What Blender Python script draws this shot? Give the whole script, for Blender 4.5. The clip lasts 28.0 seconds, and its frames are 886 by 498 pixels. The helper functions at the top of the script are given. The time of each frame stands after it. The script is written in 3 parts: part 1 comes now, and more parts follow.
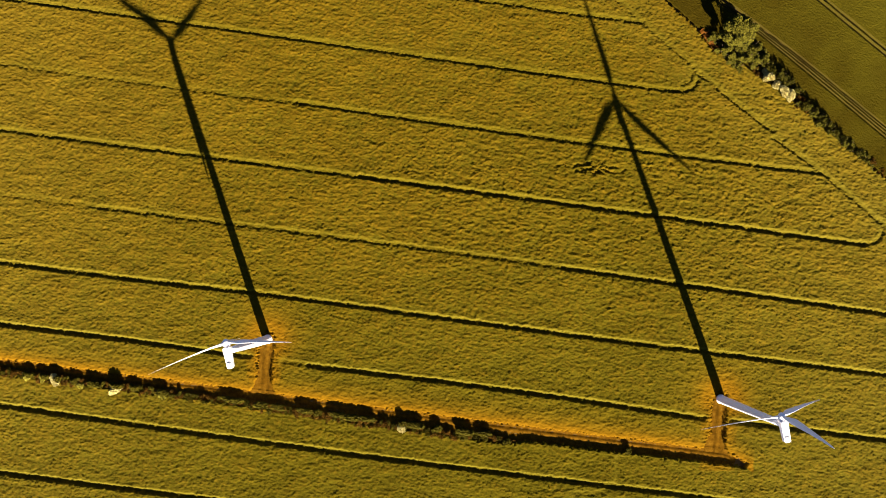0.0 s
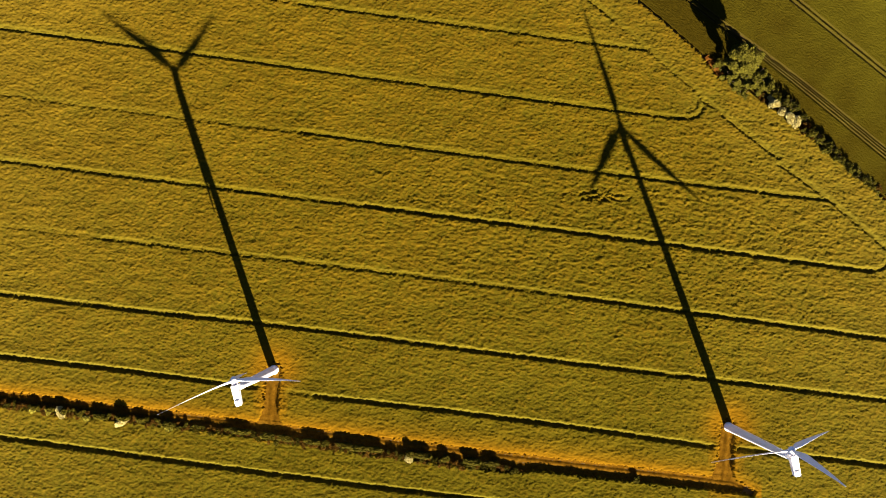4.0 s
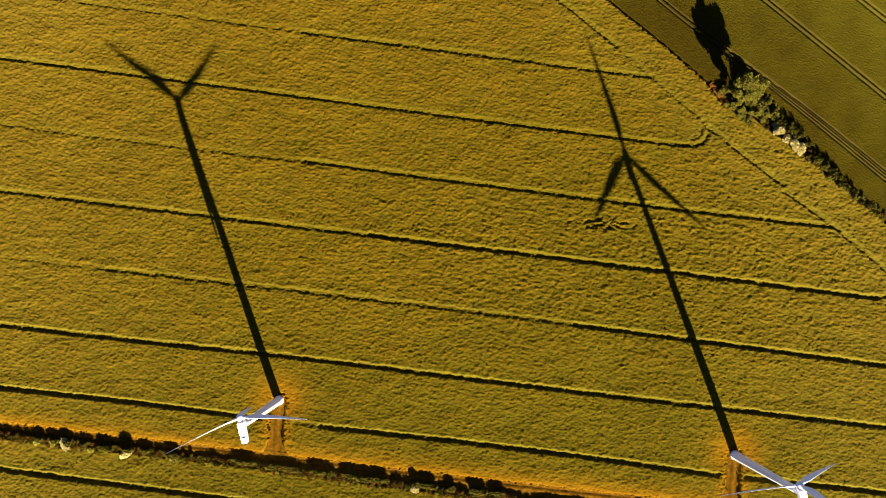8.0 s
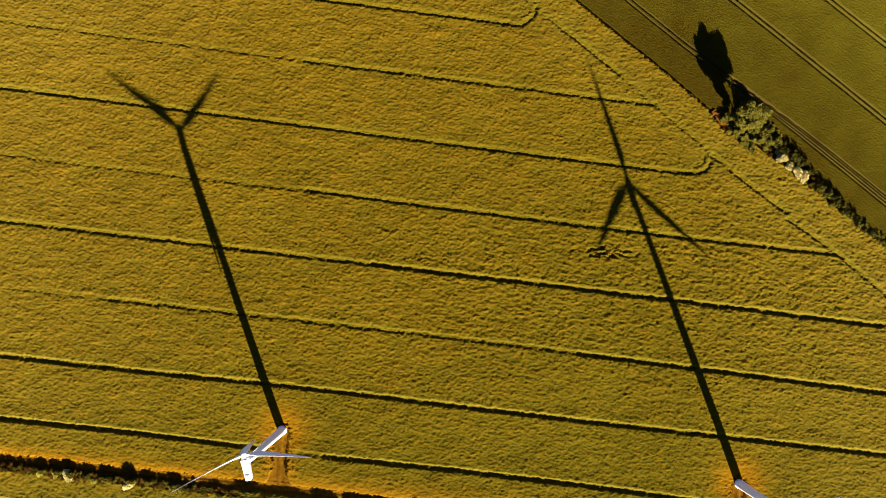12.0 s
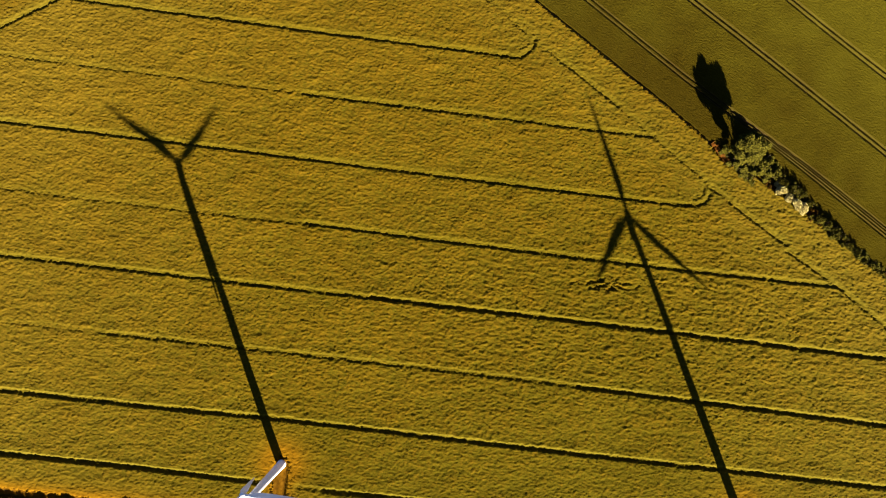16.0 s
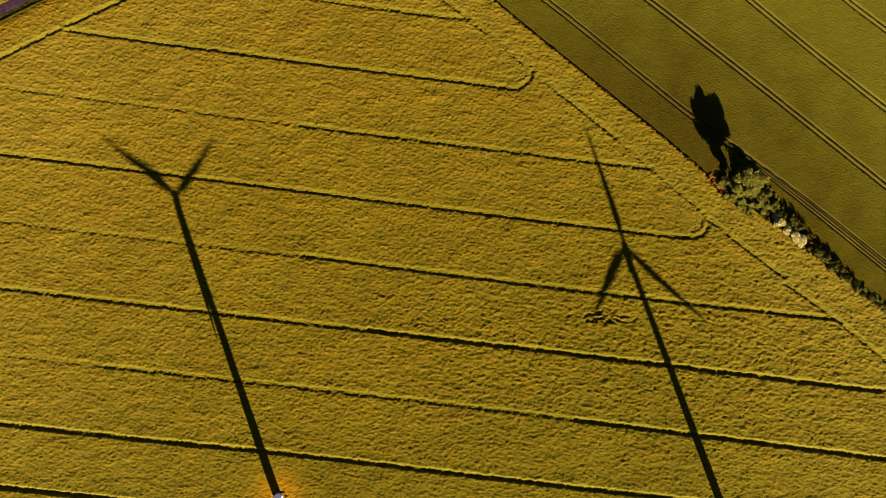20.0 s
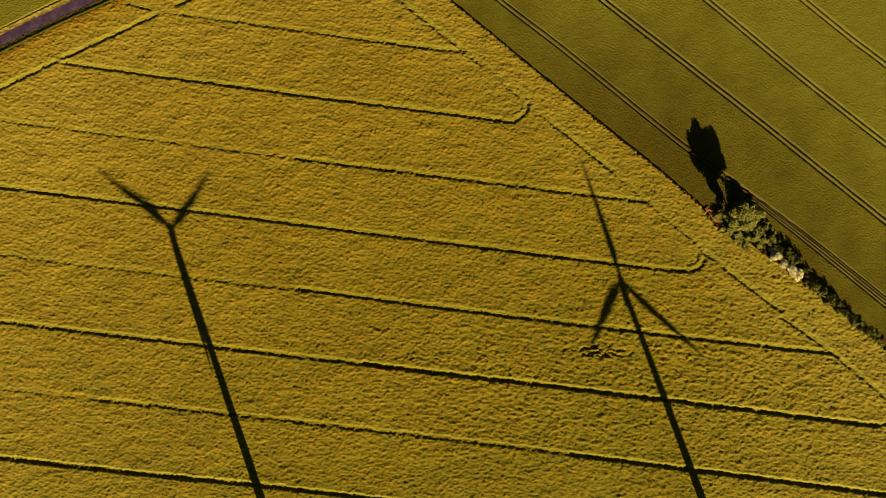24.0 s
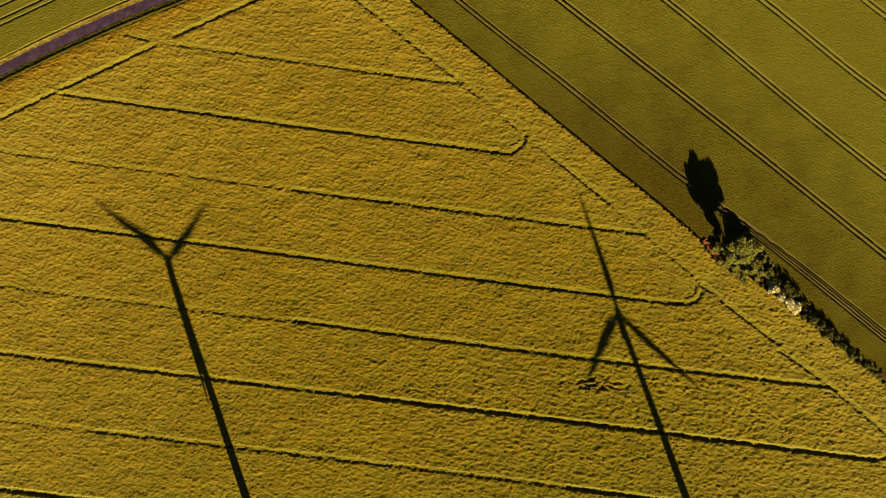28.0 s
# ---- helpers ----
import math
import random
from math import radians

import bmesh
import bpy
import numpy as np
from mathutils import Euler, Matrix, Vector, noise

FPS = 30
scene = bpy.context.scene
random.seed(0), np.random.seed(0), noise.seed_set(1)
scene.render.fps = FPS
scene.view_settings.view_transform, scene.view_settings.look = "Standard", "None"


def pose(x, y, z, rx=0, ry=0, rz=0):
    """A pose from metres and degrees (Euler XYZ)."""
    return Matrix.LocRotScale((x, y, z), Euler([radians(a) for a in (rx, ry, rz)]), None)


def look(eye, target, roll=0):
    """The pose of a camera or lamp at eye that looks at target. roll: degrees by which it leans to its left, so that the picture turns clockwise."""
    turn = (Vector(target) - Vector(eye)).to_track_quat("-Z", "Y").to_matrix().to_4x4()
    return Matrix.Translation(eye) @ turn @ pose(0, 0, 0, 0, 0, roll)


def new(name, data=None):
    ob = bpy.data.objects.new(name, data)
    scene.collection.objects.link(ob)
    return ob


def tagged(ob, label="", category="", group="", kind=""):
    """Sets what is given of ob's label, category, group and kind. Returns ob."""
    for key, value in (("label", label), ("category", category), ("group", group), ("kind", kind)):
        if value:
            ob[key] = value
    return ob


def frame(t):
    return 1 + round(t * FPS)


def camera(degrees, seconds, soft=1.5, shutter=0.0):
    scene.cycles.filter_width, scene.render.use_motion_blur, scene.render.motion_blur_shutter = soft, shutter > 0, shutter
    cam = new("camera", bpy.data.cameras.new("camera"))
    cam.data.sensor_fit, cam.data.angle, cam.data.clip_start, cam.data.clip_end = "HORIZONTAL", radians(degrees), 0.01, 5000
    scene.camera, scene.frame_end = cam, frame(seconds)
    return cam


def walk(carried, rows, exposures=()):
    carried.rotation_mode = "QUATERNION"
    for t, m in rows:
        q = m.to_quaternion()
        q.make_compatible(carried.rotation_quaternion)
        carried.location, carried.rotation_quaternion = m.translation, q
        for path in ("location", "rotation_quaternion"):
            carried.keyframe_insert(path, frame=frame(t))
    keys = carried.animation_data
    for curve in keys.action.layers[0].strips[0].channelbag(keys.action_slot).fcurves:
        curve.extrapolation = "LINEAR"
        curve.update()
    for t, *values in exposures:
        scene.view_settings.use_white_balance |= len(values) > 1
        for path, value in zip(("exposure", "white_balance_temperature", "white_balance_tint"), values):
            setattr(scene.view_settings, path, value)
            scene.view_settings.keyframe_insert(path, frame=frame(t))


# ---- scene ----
cam = camera(63.0, 28.0, 0.95)
# seconds, x, y, z in metres, then three turns in degrees: a drone that looks almost straight down
ROWS = [
    (0, 0.00, 0.00, 262.62, 3.07, 0.18, 0.31),
    (0.5, -0.29, 1.21, 262.64, 3.07, 0.15, 0.26),
    (1, -0.61, 2.54, 262.59, 3.07, 0.13, 0.21),
    (1.5, -0.91, 3.78, 262.52, 3.08, 0.12, 0.17),
    (2, -1.28, 5.04, 262.52, 3.08, 0.10, 0.12),
    (2.5, -1.67, 6.36, 262.57, 3.08, 0.08, 0.07),
    (3, -2.15, 7.73, 262.61, 3.09, 0.06, 0.03),
    (3.5, -2.59, 9.06, 262.62, 3.09, 0.05, -0.02),
    (5.5, -4.20, 14.57, 262.48, 3.11, -0.00, -0.17),
    (6, -4.56, 15.81, 262.49, 3.12, -0.01, -0.21),
    (6.5, -4.78, 17.08, 262.50, 3.12, -0.02, -0.25),
    (7, -4.99, 18.30, 262.47, 3.13, -0.03, -0.28),
    (7.5, -5.12, 19.52, 262.46, 3.14, -0.04, -0.31),
    (8, -5.19, 20.73, 262.48, 3.14, -0.05, -0.35),
    (8.5, -5.33, 21.96, 262.52, 3.15, -0.05, -0.38),
    (9, -5.48, 23.33, 262.55, 3.16, -0.06, -0.40),
    (9.5, -5.78, 24.62, 262.56, 3.17, -0.06, -0.43),
    (10, -6.01, 25.85, 262.59, 3.17, -0.06, -0.46),
    (10.5, -6.14, 27.07, 262.61, 3.18, -0.06, -0.48),
    (11, -6.23, 28.31, 262.63, 3.19, -0.06, -0.51),
    (11.5, -6.25, 29.61, 262.63, 3.20, -0.06, -0.53),
    (12, -6.24, 30.92, 262.63, 3.21, -0.06, -0.55),
    (12.5, -6.21, 32.19, 262.65, 3.22, -0.06, -0.57),
    (14.5, -6.05, 37.88, 262.76, 3.27, -0.04, -0.64),
    (15, -5.92, 39.42, 262.80, 3.28, -0.03, -0.65),
    (15.5, -5.78, 40.95, 262.84, 3.29, -0.03, -0.66),
    (16, -5.63, 42.43, 262.85, 3.30, -0.02, -0.67),
    (16.5, -5.48, 43.90, 262.86, 3.32, -0.01, -0.68),
    (17, -5.36, 45.35, 262.87, 3.33, 0.00, -0.69),
    (17.5, -5.18, 46.79, 262.88, 3.34, 0.02, -0.69),
    (18, -4.92, 48.22, 262.92, 3.36, 0.03, -0.70),
    (18.5, -4.75, 49.64, 262.97, 3.37, 0.04, -0.70),
    (19, -4.50, 51.02, 263.05, 3.39, 0.06, -0.71),
    (19.5, -4.27, 52.35, 263.10, 3.40, 0.07, -0.71),
    (20, -4.03, 53.67, 263.10, 3.42, 0.09, -0.71),
    (20.5, -3.75, 55.03, 263.04, 3.43, 0.11, -0.71),
    (21, -3.34, 56.45, 263.02, 3.45, 0.13, -0.70),
    (21.5, -2.93, 57.83, 263.05, 3.47, 0.15, -0.70),
    (23.5, -1.79, 63.65, 263.37, 3.54, 0.23, -0.67),
    (24, -1.49, 65.08, 263.39, 3.56, 0.26, -0.66),
    (24.5, -1.19, 66.52, 263.41, 3.57, 0.28, -0.65),
    (25, -0.88, 67.91, 263.44, 3.59, 0.31, -0.64),
    (25.5, -0.72, 69.31, 263.47, 3.61, 0.34, -0.62),
    (26, -0.46, 70.66, 263.51, 3.63, 0.37, -0.61),
    (26.5, -0.26, 71.93, 263.56, 3.65, 0.40, -0.59),
    (27, -0.03, 73.26, 263.64, 3.67, 0.43, -0.57),
    (27.5, 0.41, 74.56, 263.71, 3.69, 0.46, -0.55),
    (28, 0.85, 75.97, 263.81, 3.71, 0.49, -0.53),
]
walk(cam, [(t, pose(x, y, z, rx, ry, rz)) for t, x, y, z, rx, ry, rz in ROWS], [(0, 2.32), (28, 2.32)])

# ---- world, sun, exposure ----
SUN_EL, SHADOW_AZ = radians(22.7), radians(109.1)
TO_SUN = Vector((-math.cos(SHADOW_AZ) * math.cos(SUN_EL), -math.sin(SHADOW_AZ) * math.cos(SUN_EL), math.sin(SUN_EL)))
world = bpy.data.worlds.new("world")
scene.world = world
world.use_nodes = True
sky = world.node_tree.nodes.new("ShaderNodeTexSky")
sky.sky_type, sky.sun_disc = "NISHITA", False
sky.air_density, sky.dust_density, sky.ozone_density, sky.altitude = 0.21, 0.12, 2.0, 250
sky.sun_elevation, sky.sun_rotation = SUN_EL, math.atan2(TO_SUN.x, TO_SUN.y)
world.node_tree.nodes["Background"].inputs["Strength"].default_value = 0.05
world.node_tree.links.new(sky.outputs["Color"], world.node_tree.nodes["Background"].inputs["Color"])
sun = new("sun", bpy.data.lights.new("sun", "SUN"))
sun.data.energy, sun.data.angle, sun.data.color = 5.0, radians(0.53), (1.0, 0.88, 0.68)
sun.matrix_world = look(TO_SUN * 300, (0, 0, 0))


# ---- materials ----
def material(name, tones, sizes, rough=0.95, spec=0.0, bump=0.0, bump_size=3.0, mottle=0.0, mottle_size=0.02, attribute="", ripe=None, island=0.0, pale=None):
    """Tones: colours from dark to light that a noise of `sizes` (per metre) mixes; ripe: a colour laid on by an attribute of the mesh."""
    m = bpy.data.materials.new(name)
    m.use_nodes = True
    n, l = m.node_tree.nodes, m.node_tree.links
    shader = n["Principled BSDF"]
    shader.inputs["Roughness"].default_value = rough
    shader.inputs["Specular IOR Level"].default_value = spec
    place = n.new("ShaderNodeNewGeometry")
    grain = n.new("ShaderNodeTexNoise")
    grain.inputs["Scale"].default_value, grain.inputs["Detail"].default_value, grain.inputs["Roughness"].default_value = sizes, 5, 0.65
    l.new(place.outputs["Position"], grain.inputs["Vector"])
    ramp = n.new("ShaderNodeValToRGB")
    while len(ramp.color_ramp.elements) < len(tones):
        ramp.color_ramp.elements.new(0.5)
    for k, tone in enumerate(tones):
        ramp.color_ramp.elements[k].position = 0.3 + 0.4 * k / max(1, len(tones) - 1)
        ramp.color_ramp.elements[k].color = (*tone, 1)
    l.new(grain.outputs["Fac"], ramp.inputs["Fac"])
    colour = ramp.outputs["Color"]
    if ripe:
        at = n.new("ShaderNodeAttribute")
        at.attribute_name = attribute
        mix = n.new("ShaderNodeMixRGB")
        mix.inputs["Color2"].default_value = (*ripe, 1)
        l.new(at.outputs["Fac"], mix.inputs["Fac"])
        l.new(colour, mix.inputs["Color1"])
        colour = mix.outputs["Color"]
    if pale:
        at = n.new("ShaderNodeAttribute")
        at.attribute_name = "paleness"
        mix = n.new("ShaderNodeMixRGB")
        mix.inputs["Color2"].default_value = (*pale, 1)
        l.new(at.outputs["Fac"], mix.inputs["Fac"])
        l.new(colour, mix.inputs["Color1"])
        colour = mix.outputs["Color"]
    if island:
        hsv = n.new("ShaderNodeHueSaturation")
        span = n.new("ShaderNodeMapRange")
        span.inputs["To Min"].default_value, span.inputs["To Max"].default_value = 1 - island, 1 + island
        l.new(place.outputs["Random Per Island"], span.inputs["Value"])
        l.new(span.outputs["Result"], hsv.inputs["Value"])
        l.new(colour, hsv.inputs["Color"])
        colour = hsv.outputs["Color"]
    if mottle:
        large = n.new("ShaderNodeTexNoise")
        large.inputs["Scale"].default_value, large.inputs["Detail"].default_value = mottle_size, 4
        l.new(place.outputs["Position"], large.inputs["Vector"])
        span = n.new("ShaderNodeMapRange")
        span.inputs["From Min"].default_value, span.inputs["From Max"].default_value = 0.3, 0.7
        span.inputs["To Min"].default_value, span.inputs["To Max"].default_value = 1 - mottle, 1 + mottle
        l.new(large.outputs["Fac"], span.inputs["Value"])
        hsv = n.new("ShaderNodeHueSaturation")
        l.new(span.outputs["Result"], hsv.inputs["Value"])
        l.new(colour, hsv.inputs["Color"])
        colour = hsv.outputs["Color"]
    l.new(colour, shader.inputs["Base Color"])
    if bump:
        fine = n.new("ShaderNodeTexNoise")
        fine.inputs["Scale"].default_value, fine.inputs["Detail"].default_value = bump_size, 4
        l.new(place.outputs["Position"], fine.inputs["Vector"])
        node = n.new("ShaderNodeBump")
        node.inputs["Strength"].default_value, node.inputs["Distance"].default_value = 1.0, bump
        l.new(fine.outputs["Fac"], node.inputs["Height"])
        l.new(node.outputs["Normal"], shader.inputs["Normal"])
    return m


RAPE = material("rape_crop", [(0.042, 0.034, 0.0022), (0.06, 0.0475, 0.003), (0.084, 0.0625, 0.0042)], 1.9, bump=0.15, bump_size=2.2, mottle=0.10, mottle_size=0.03, attribute="ripeness", ripe=(0.148, 0.07, 0.003), pale=(0.17, 0.142, 0.02))
RAPE_TOPS = material("rape_tops", [(0.042, 0.034, 0.0022), (0.06, 0.0475, 0.003), (0.084, 0.0625, 0.0042)], 1.9, island=0.09, mottle=0.10, mottle_size=0.03, attribute="ripeness", ripe=(0.148, 0.07, 0.003), pale=(0.17, 0.142, 0.02))
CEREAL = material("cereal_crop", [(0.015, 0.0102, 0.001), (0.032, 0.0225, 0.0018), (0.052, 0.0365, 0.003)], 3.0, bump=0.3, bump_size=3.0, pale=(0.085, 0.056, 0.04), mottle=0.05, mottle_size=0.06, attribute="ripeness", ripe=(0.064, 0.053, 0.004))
EARS = material("cereal_ears", [(0.015, 0.0102, 0.001), (0.032, 0.0225, 0.0018), (0.052, 0.0365, 0.003)], 3.0, island=0.3, mottle=0.05, mottle_size=0.06, attribute="ripeness", ripe=(0.064, 0.053, 0.004))
GRASS = material("rough_grass", [(0.045, 0.03, 0.004), (0.075, 0.05, 0.007), (0.11, 0.074, 0.012)], 0.8, bump=0.2, mottle=0.35, mottle_size=0.5)
VERGE = material("green_verge_grass", [(0.022, 0.018, 0.002), (0.04, 0.032, 0.003), (0.06, 0.045, 0.005)], 0.9, bump=0.2, mottle=0.2, mottle_size=0.1)
LAND = material("open_land", [(0.05, 0.031, 0.012), (0.075, 0.048, 0.02), (0.1, 0.066, 0.03)], 0.35, bump=0.1, mottle=0.25, mottle_size=0.01)
DIRT = material("packed_dirt", [(0.055, 0.025, 0.002), (0.095, 0.044, 0.003), (0.138, 0.068, 0.006)], 0.7, bump=0.05, bump_size=4.0, mottle=0.15, mottle_size=0.15)
ASPHALT = material("worn_asphalt", [(0.019, 0.0095, 0.0135), (0.026, 0.014, 0.0195), (0.037, 0.021, 0.028)], 0.5, rough=0.8, bump=0.01, bump_size=20, mottle=0.28, mottle_size=0.35)
SOIL = material("red_bank_soil", [(0.05, 0.018, 0.003), (0.085, 0.03, 0.005), (0.12, 0.05, 0.009)], 1.2, bump=0.1)
LEAF = material("hedge_leaf", [(0.03, 0.025, 0.002), (0.05, 0.041, 0.003), (0.072, 0.059, 0.005)], 0.8, rough=0.8, spec=0.03, island=0.3)
PALE_LEAF = material("pale_hedge_leaf", [(0.13, 0.11, 0.012), (0.2, 0.17, 0.02), (0.27, 0.23, 0.03)], 0.8, rough=0.8, spec=0.03, island=0.3)
DRY = material("dry_hedge_leaf", [(0.04, 0.019, 0.003), (0.07, 0.034, 0.005), (0.1, 0.053, 0.007)], 0.8, island=0.3)
TREE_LEAF = material("tree_leaf", [(0.05, 0.044, 0.004), (0.08, 0.07, 0.007), (0.108, 0.094, 0.013)], 0.8, rough=0.8, spec=0.03, island=0.35)
BLOSSOM = material("cream_blossom", [(0.32, 0.26, 0.09), (0.42, 0.35, 0.13), (0.52, 0.44, 0.18)], 1.5, island=0.12)
BARK = material("bark", [(0.05, 0.035, 0.02), (0.09, 0.065, 0.04), (0.14, 0.10, 0.06)], 3.0, bump=0.03, bump_size=8)
WHITE = material("white_turbine_paint", [(0.86, 0.84, 0.88), (0.9, 0.88, 0.92), (0.93, 0.91, 0.95)], 0.3, rough=0.35, spec=0.5, mottle=0.03, mottle_size=0.4)
GREY = material("grey_hatch_paint", [(0.3, 0.3, 0.33), (0.34, 0.34, 0.37), (0.38, 0.38, 0.41)], 1.0, rough=0.5, spec=0.4)


# ---- helpers of the scene ----
def mesh_of(name, verts, faces, mat, smooth=False):
    me = bpy.data.meshes.new(name)
    me.from_pydata([tuple(v) for v in verts], [], [tuple(f) for f in faces])
    me.materials.append(mat)
    if smooth:
        me.shade_smooth()
    me.update()
    return me


def part(name, bm, mat, parent, label=""):
    """Links a bmesh, or a mesh that is ready, as one object under a thing or a part."""
    if isinstance(bm, bmesh.types.BMesh):
        me = bpy.data.meshes.new(name)
        bm.to_mesh(me)
        bm.free()
        me.materials.append(mat)
    else:
        me = bm
    ob = new(name, me)
    ob.parent = parent
    return tagged(ob, label)


def curve_through(points, steps=6):
    """Catmull-Rom through points of the plan."""
    p = np.array(points, float)
    p = np.vstack([2 * p[0] - p[1], p, 2 * p[-1] - p[-2]])
    out = []
    for a, b, c, d in zip(p, p[1:], p[2:], p[3:]):
        for k in range(steps):
            s = k / steps
            out.append(0.5 * (2 * b + (c - a) * s + (2 * a - 5 * b + 4 * c - d) * s**2 + (3 * b - a - 3 * c + d) * s**3))
    return np.array(out + [p[-2]])


def distance(x, y, line):
    """Distance from every point to a polyline, and how far the point lies from it down-sun."""
    far, along = np.full(x.shape, 1e3), np.zeros(x.shape)
    lee = (math.cos(SHADOW_AZ), math.sin(SHADOW_AZ))
    for a, b in zip(line, line[1:]):
        d = b - a
        length = max(1e-6, float(np.hypot(*d)))
        near = np.nonzero((x > min(a[0], b[0]) - 6) & (x < max(a[0], b[0]) + 6) & (y > min(a[1], b[1]) - 6) & (y < max(a[1], b[1]) + 6))
        px, py = x[near] - a[0], y[near] - a[1]
        s = np.clip((px * d[0] + py * d[1]) / length**2, 0, 1)
        ox, oy = px - s * d[0], py - s * d[1]
        r = np.hypot(ox, oy)
        better = r < far[near]
        old, old_along = far[near], along[near]
        far[near], along[near] = np.where(better, r, old), np.where(better, ox * lee[0] + oy * lee[1], old_along)
    return far, along


def field_noise(shape, steps, shortest, longest, seed, stretch=1.0):
    """Random relief whose waves lie between two lengths in metres; mean 0, spread 1. stretch: above 1 longer, below 1 shorter along the first axis."""
    rng = np.random.default_rng(seed)
    f = np.hypot(np.fft.fftfreq(shape[0], steps[0])[:, None] * stretch, np.fft.rfftfreq(shape[1], steps[1])[None, :])
    mid, wide = -0.5 * (math.log(shortest) + math.log(longest)), max(0.2, 0.5 * math.log(longest / shortest))
    gain = np.exp(-0.5 * ((np.log(f + 1e-9) - mid) / wide) ** 2)
    out = np.fft.irfft2(np.fft.rfft2(rng.standard_normal(shape)) * gain, s=shape)
    return out / out.std()


def step(v, soft):
    return 1 / (1 + np.exp(-np.clip(v / soft, -30, 30)))


def sheet(name, x, y, z, keep, mat, ripeness=None, paleness=None):
    """A grid of points as one mesh, of which only the squares that touch `keep` stay."""
    nu, nv = x.shape
    index = np.arange(nu * nv).reshape(nu, nv)
    quads = np.stack([index[:-1, :-1], index[1:, :-1], index[1:, 1:], index[:-1, 1:]], -1).reshape(-1, 4)
    quads = quads[keep.ravel()[quads].any(1)]
    used = np.unique(quads)
    back = np.zeros(nu * nv, int)
    back[used] = np.arange(len(used))
    quads = back[quads]
    co = np.stack([x.ravel(), y.ravel(), z.ravel()], 1)[used]
    me = bpy.data.meshes.new(name)
    me.vertices.add(len(co))
    me.vertices.foreach_set("co", co.astype(np.float32).ravel())
    me.loops.add(quads.size)
    me.loops.foreach_set("vertex_index", quads.astype(np.int32).ravel())
    me.polygons.add(len(quads))
    me.polygons.foreach_set("loop_start", np.arange(0, quads.size, 4, dtype=np.int32))
    me.update(calc_edges=True)
    me.shade_smooth()
    me.materials.append(mat)
    if ripeness is not None:
        me.attributes.new("ripeness", "FLOAT", "POINT").data.foreach_set("value", ripeness.ravel()[used].astype(np.float32))
    if paleness is not None:
        me.attributes.new("paleness", "FLOAT", "POINT").data.foreach_set("value", paleness.ravel()[used].astype(np.float32))
    return new(name, me)


def tufts(name, x, y, z, inner, count, size, lift, mat, ripeness, seed, paleness=None):
    """Loose tops of plants over a canopy: small folded leaves at every tilt, each an island of its own."""
    rng = np.random.default_rng(seed)
    at = rng.choice(np.nonzero(inner.ravel())[0], count)
    c = np.stack([x.ravel()[at], y.ravel()[at], z.ravel()[at]], 1) + rng.uniform(-0.2, 0.2, (count, 3)) * (1, 1, 0)
    c[:, 2] += lift * rng.uniform(-0.5, 1.0, count)
    normal = np.stack([rng.normal(0, 0.22, count), rng.normal(-0.12, 0.2, count), np.ones(count)], 1)
    normal /= np.linalg.norm(normal, axis=1)[:, None]
    turn = rng.uniform(0, 2 * np.pi, count)
    a = np.cross(normal, np.stack([np.cos(turn), np.sin(turn), np.zeros(count)], 1))
    a /= np.linalg.norm(a, axis=1)[:, None]
    b = np.cross(normal, a)
    s = (size * rng.uniform(0.6, 1.3, count))[:, None]
    co = np.stack([c - a * s, c + b * s * 0.6 - normal * s * 0.25, c + a * s, c - b * s * 0.6 - normal * s * 0.25], 1).reshape(-1, 3)
    base = 4 * np.arange(count)[:, None]
    corners = (base + np.array([0, 2, 1, 0, 3, 2])).ravel()
    me = bpy.data.meshes.new(name)
    me.vertices.add(len(co))
    me.vertices.foreach_set("co", co.astype(np.float32).ravel())
    me.loops.add(len(corners))
    me.loops.foreach_set("vertex_index", corners.astype(np.int32))
    me.polygons.add(len(corners) // 3)
    me.polygons.foreach_set("loop_start", np.arange(0, len(corners), 3, dtype=np.int32))
    me.update(calc_edges=True)
    me.materials.append(mat)
    me.attributes.new("ripeness", "FLOAT", "POINT").data.foreach_set("value", np.repeat(ripeness.ravel()[at], 4).astype(np.float32))
    if paleness is not None:
        me.attributes.new("paleness", "FLOAT", "POINT").data.foreach_set("value", np.repeat(paleness.ravel()[at], 4).astype(np.float32))
    return new(name, me)


def grid(u0, u1, du, v0, v1, dv, degrees):
    """Points of a field, laid along its drilling direction."""
    u, v = np.meshgrid(np.arange(u0, u1, du), np.arange(v0, v1, dv), indexing="ij")
    c, s = math.cos(radians(degrees)), math.sin(radians(degrees))
    return c * u - s * v, s * u + c * v


# ---- the plan: boundaries as lines over x ----
def line_y(points):
    xs, ys = np.array(points, float).T
    return lambda x: np.interp(x, xs, ys) + np.where(x < xs[0], (x - xs[0]) * (ys[1] - ys[0]) / (xs[1] - xs[0]), 0) + np.where(x > xs[-1], (x - xs[-1]) * (ys[-1] - ys[-2]) / (xs[-1] - xs[-2]), 0)


